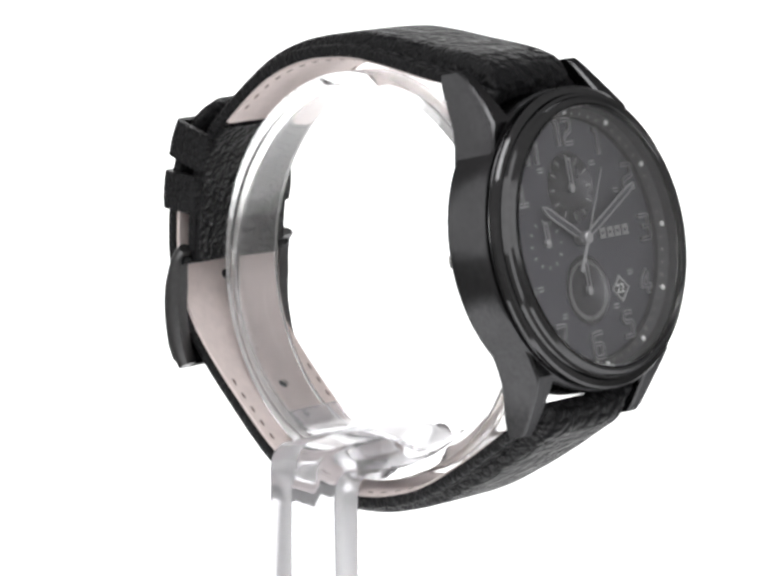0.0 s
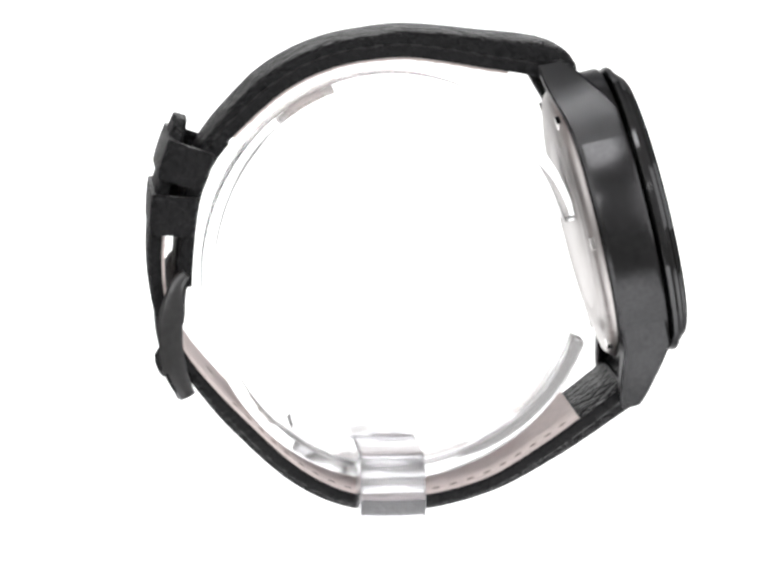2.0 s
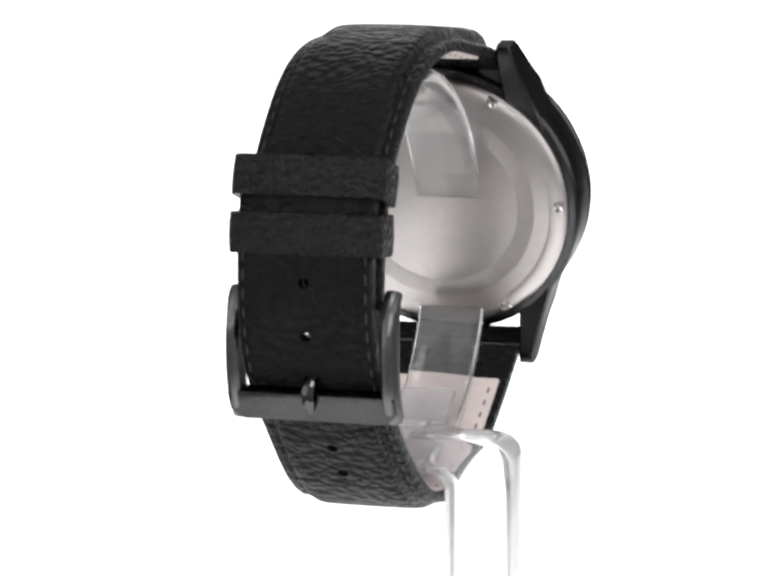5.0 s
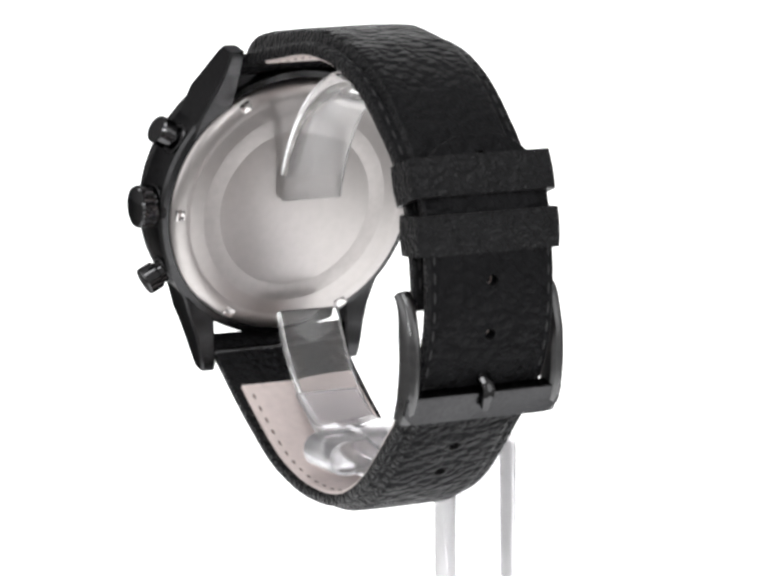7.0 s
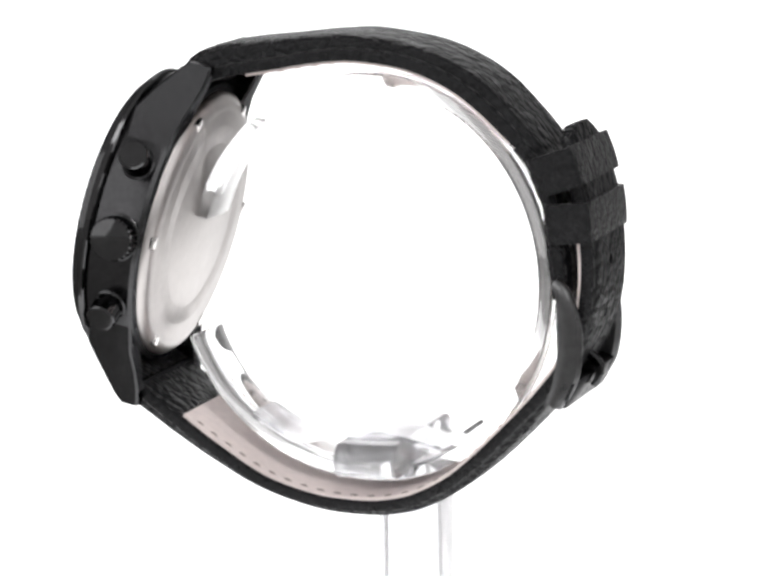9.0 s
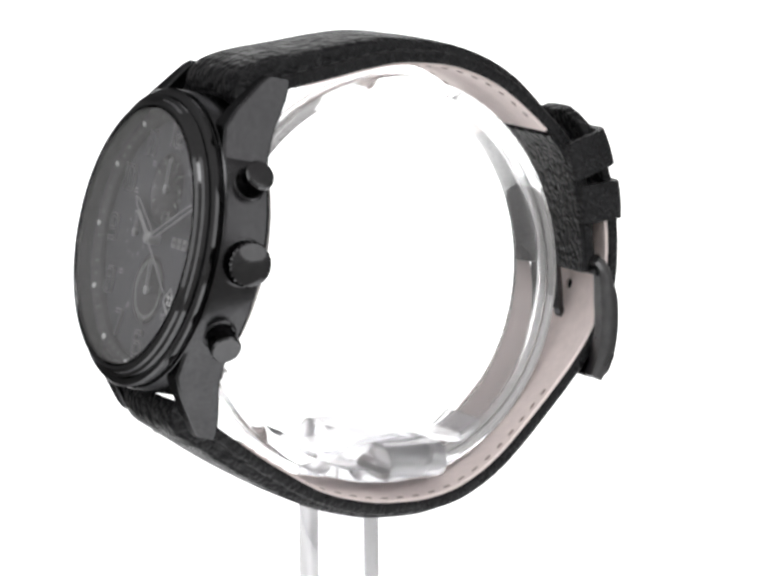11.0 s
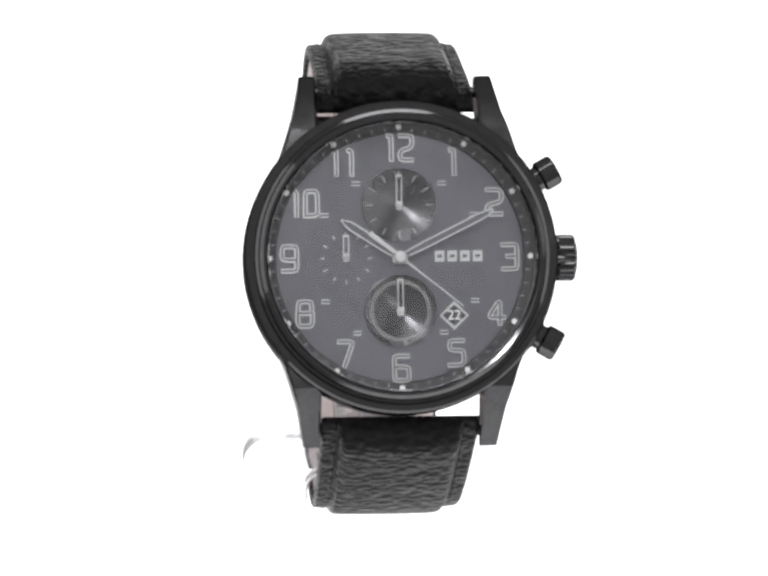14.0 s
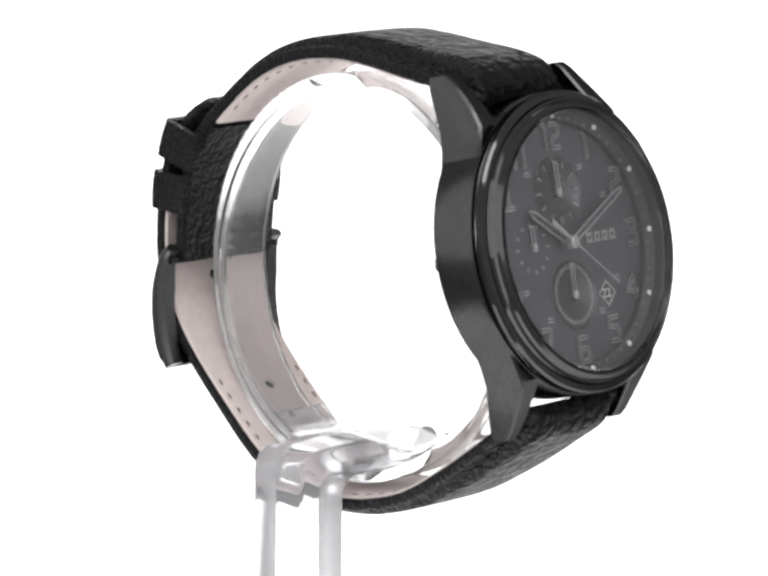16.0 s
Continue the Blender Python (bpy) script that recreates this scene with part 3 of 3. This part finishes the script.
def ribbon(points, half, lo, hi):
    """A flat band of even width along a line of points, with softened corners."""
    pts = [Vector(p) for p in points]
    soft = [pts[0]]
    for a, b, c in zip(pts, pts[1:], pts[2:]):
        d, e = (a - b), (c - b)
        ra, rc = b + d.normalized() * min(0.5, d.length * 0.4), b + e.normalized() * min(0.5, e.length * 0.4)
        soft += [ra, (ra + rc + 2 * b) / 4, rc]
    soft.append(pts[-1])
    left, right = [], []
    for i, p in enumerate(soft):
        d = (soft[min(i + 1, len(soft) - 1)] - soft[max(i - 1, 0)]).normalized()
        n = Vector((-d.y, d.x)) * half
        end = d * half * (0.6 if i == len(soft) - 1 else -0.6 if i == 0 else 0)
        left.append(p + n + end)
        right.append(p - n + end)
    return loft([[Vector((*a, lo)), Vector((*a, hi)), Vector((*b, hi)), Vector((*b, lo))] for a, b in zip(left, right)])


def numeral_mesh(words, half, lo, hi):
    bms = []
    for k, ch in enumerate(words):
        shift = {1: (0,), 2: (-1.35, 1.25)}[len(words)][k] + (0.15 if ch == "1" and k == 0 and len(words) == 2 else 0.0)
        squeeze = 0.75 if len(words) == 2 else 0.9
        for n, line in enumerate(STROKES[ch]):
            bms.append(ribbon([(0.86 * (x * squeeze + shift), 0.84 * y) for x, y in line], half, lo + 0.004 * n, hi + 0.004 * n))
    return merge(bms)


def lay(bm, u, v, n, turn=0):
    """Moves a flat mesh from its own x, y, z onto the dial."""
    c, s = math.cos(turn), math.sin(turn)
    for w in bm.verts:
        x, y, z = w.co
        w.co = on_case(u + x * c + y * s, v - x * s + y * c, n + z)
    return bm


def hand_outline(length, tail, broad, tip=0.25):
    return [(-broad * 0.55, -tail), (broad * 0.55, -tail), (broad, length * 0.25), (broad, length * 0.86), (tip, length), (-tip, length), (-broad, length * 0.86), (-broad, length * 0.25)]


def flat(outline, lo, hi, bevel=0.0):
    return prism(outline, lo, hi, place=lambda u, v, n: Vector((u, v, n)), bevel=bevel)


def rim(outline, inset, lo, hi):
    """A frame: the outline with a hole of the same shape, shrunk."""
    cx = sum(p[0] for p in outline) / len(outline)
    cy = sum(p[1] for p in outline) / len(outline)
    hx = max(abs(p[0] - cx) for p in outline)
    hy = max(abs(p[1] - cy) for p in outline)
    inner = [(cx + (x - cx) * (hx - inset) / hx, cy + (y - cy) * (hy - inset * 1.6) / hy) for x, y in outline]
    return loft([[Vector((*p, z)) for p in o] for o, z in ((outline, lo), (outline, hi), (inner, hi), (inner, lo))], ring=True)


def build_dial(watch):
    dial = part("dial", lathe([(0, -1.0), (17.1, -1.0), (17.18, -1.1), (17.18, -1.6), (0, -1.6)], 120, closed=False), DIAL_GREY, watch, "brushed dark grey dial plate")
    # hours
    for h in range(1, 13):
        a = radians(30 * h)
        r = 15.2
        numeral = part("hour_numeral", lay(numeral_mesh(str(h), 0.33, 0.0, 0.36), r * math.sin(a), r * math.cos(a), -1.0), NUMERAL, dial, "raised outlined grey hour numeral %d" % h, smooth=40)
        part("inlay", lay(numeral_mesh(str(h), 0.13, 0.3, 0.39), r * math.sin(a), r * math.cos(a), -1.0), DIAL_GREY, numeral)
        part("hour_dot", lay(flat([(-0.34, -0.34), (0.34, -0.34), (0.34, 0.34), (-0.34, 0.34)], -0.12, 0.12, 0.06), 18.0 * math.sin(a), 18.0 * math.cos(a), 0.35, a), LUME, dial)
        if h not in (3, 9):
            bms = [lay(flat([(-0.62, -0.1), (0.62, -0.1), (0.62, 0.1), (-0.62, 0.1)], 0, 0.03), 11.9 * math.sin(a), 11.9 * math.cos(a) + d, -1.0) for d in (-0.24, 0.24)]
            part("minute_print", merge(bms), MARK_DIM, dial)
    bms = []
    for k in range(60):
        a = radians(6 * k)
        bms.append(lay(flat([(-0.07, -0.35), (0.07, -0.35), (0.07, 0.35), (-0.07, 0.35)], 0, 0.05), 17.75 * math.sin(a), 17.75 * math.cos(a), 0.08, a))
    tagged(part("minute_track", merge(bms), MARK_DIM, dial), kind="stuff")
    # subdials
    for name, u, v, r, mat in (("subdial", 0, 7.3, 5.15, SUB_A), ("subdial", 0, -7.3, 5.0, SUB_B)):
        sub = part(name, lathe([(0, -0.9), (r - 0.25, -0.9), (r - 0.15, -0.84), (r, -0.86), (r + 0.05, -1.1), (0, -1.1)], 72, centre=(u, v), closed=False), mat, watch, "sunken circular-brushed subdial")
        part("rim", lathe([(r, -1.0), (r, -0.9), (r + 0.06, -0.88), (r + 0.12, -0.9), (r + 0.14, -1.0)], 72, centre=(u, v)), DIAL_GREY, sub)
        bms = []
        for k in range(12 if v > 0 else 60):
            a = 2 * math.pi * k / (12 if v > 0 else 60)
            ln = 0.5 if v > 0 else 0.28
            bms.append(lay(flat([(-0.07, -ln), (0.07, -ln), (0.07, ln), (-0.07, ln)], 0, 0.04), u + (r - 1.0) * math.sin(a), v + (r - 1.0) * math.cos(a), -0.88, a))
        part("scale", merge(bms), MARK_DIM, sub)
    bms = []
    for k in range(12):
        a = radians(30 * k)
        bms.append(lay(flat([(-0.1, -0.3), (0.1, -0.3), (0.1, 0.3), (-0.1, 0.3)], 0, 0.04), -7.4 + 3.3 * math.sin(a), 3.3 * math.cos(a), -0.99, a))
    part("small_scale", merge(bms), MARK_DIM, dial)
    # small hands
    for u, v, ln in ((0, 7.3, 4.2), (0, -7.3, 4.4), (-7.4, 0.2, 3.0)):
        o = [(-0.42, -0.7), (0.42, -0.7), (0.42, ln), (-0.42, ln)]
        hand = part("small_hand", lay(rim(o, 0.16, 0, 0.16), u, v, -0.6), MARK, watch, "thin framed grey hand")
        part("hub", lathe([(0, -0.95), (0.5, -0.95), (0.5, -0.35), (0.3, -0.25), (0, -0.25)], 24, centre=(u, v), closed=False), MARK, hand)
    # brand mark as four plain blocks
    for k in range(4):
        x = 5.5 + 1.75 * k
        part("brand_mark", lay(rim([(-0.66, -0.75), (0.66, -0.75), (0.66, 0.75), (-0.66, 0.75)], 0.33, 0, 0.18), x, 0.2, -1.0), NUMERAL, dial)
    # date window
    u, v = 7.4, -8.0
    o = [(0, -2.0), (2.0, 0), (0, 2.0), (-2.0, 0)]
    win = part("date_window", lay(rim(o, 0.32, -0.05, 0.22), u, v, -1.0), MARK, watch, "diamond-shaped date window frame")
    part("date_disc", lay(flat([(x * 0.85, y * 0.85) for x, y in o], -0.02, 0.02), u, v, -0.97), DIAL_DARK, win)
    part("date_number", lay(text_mesh("22", 1.9, thick=0.02), u, v, -0.9, radians(0)), LUME, win, "white date number 22")
    # long hands
    for name, turn, ln, tail, broad, n, label in (("hour_hand", 303.0, 9.6, 1.2, 0.62, -0.2, "framed grey hour hand with pointed tip"), ("minute_hand", 63.5, 14.4, 1.2, 0.55, 0.25, "long framed grey minute hand")):
        o = hand_outline(ln, tail, broad, 0.12 if name == "hour_hand" else 0.3)
        hand = part(name, lay(rim(o, 0.2, 0, 0.22), 0, 0, n, radians(turn)), MARK, watch, label)
        part("inlay", lay(flat([(x * 0.7, y * 0.95) for x, y in o], 0.02, 0.1), 0, 0, n, radians(turn)), DIAL_GREY, hand)
    part("centre_pin", lathe([(0, -1.0), (0.9, -1.0), (0.9, 0.9), (0.7, 1.1), (0, 1.15)], 32, closed=False), MARK, dial)
    # seconds hand, built upright about its own pivot
    o = [(-0.14, -1.0), (0.14, -1.0), (0.07, 11.0), (-0.07, 11.0)]
    bm = merge([flat(o, 0, 0.12), flat([(-0.36, -5.4), (0.36, -5.4), (0.22, -1.0), (-0.22, -1.0)], 0, 0.12)])
    sec = part("seconds_hand", bm, MARK, watch, "thin grey chronograph seconds hand")
    return sec


def seconds_pose(turn):
    base = Matrix.Translation(on_case(0, 0, 0.75) * MM) @ Matrix((Vector((1, 0, 0)), V_AXIS, N_AXIS)).transposed().to_4x4()
    return base @ pose(0, 0, 0, 0, 0, -turn)


stand = build_stand()
watch = tagged(new("wristwatch"), "black chronograph wristwatch with black leather strap, buckled round a clear stand", "watch")
build_case(watch)
seconds = build_dial(watch)
build_strap(watch)
build_buckle(watch)
keeper(watch, (29.2, 19.5), (-2.2, 6.4), 5.7, -3.5, 3.5, 11.2, "smooth black leather keeper loop")
keeper(watch, (31.1, 12.3), (-0.5, 6.0), 5.7, -3.3, 3.3, 11.2, "smooth black leather keeper loop")


# seconds, turn of the stand in degrees
TURN = [(0.0, -310.1), (1.0, -287.67), (2.0, -265.18), (3.0, -242.71), (3.7, -226.99), (5.8, -180.4), (6.5, -164.3), (7.0, -152.88), (8.2, -125.72),
        (10.3, -78.24), (11.2, -58.06), (12.1, -37.9), (13.0, -17.8), (13.8, 0.05), (14.6, 18.0), (15.3, 33.75), (16.0, 49.55)]


def motions():
    """The stand turns almost evenly, once in about sixteen seconds, and carries the watch."""
    rows = [(t, pose(0, 0, HUB, 0, 0, turn)) for t, turn in TURN]
    walk(stand, rows)
    walk(watch, rows)
    walk(seconds, [(0.0, seconds_pose(31)), (4.0, seconds_pose(55)), (8.0, seconds_pose(95)), (10.0, seconds_pose(128.5)), (12.0, seconds_pose(128.5)), (16.0, seconds_pose(128.5))])


motions()
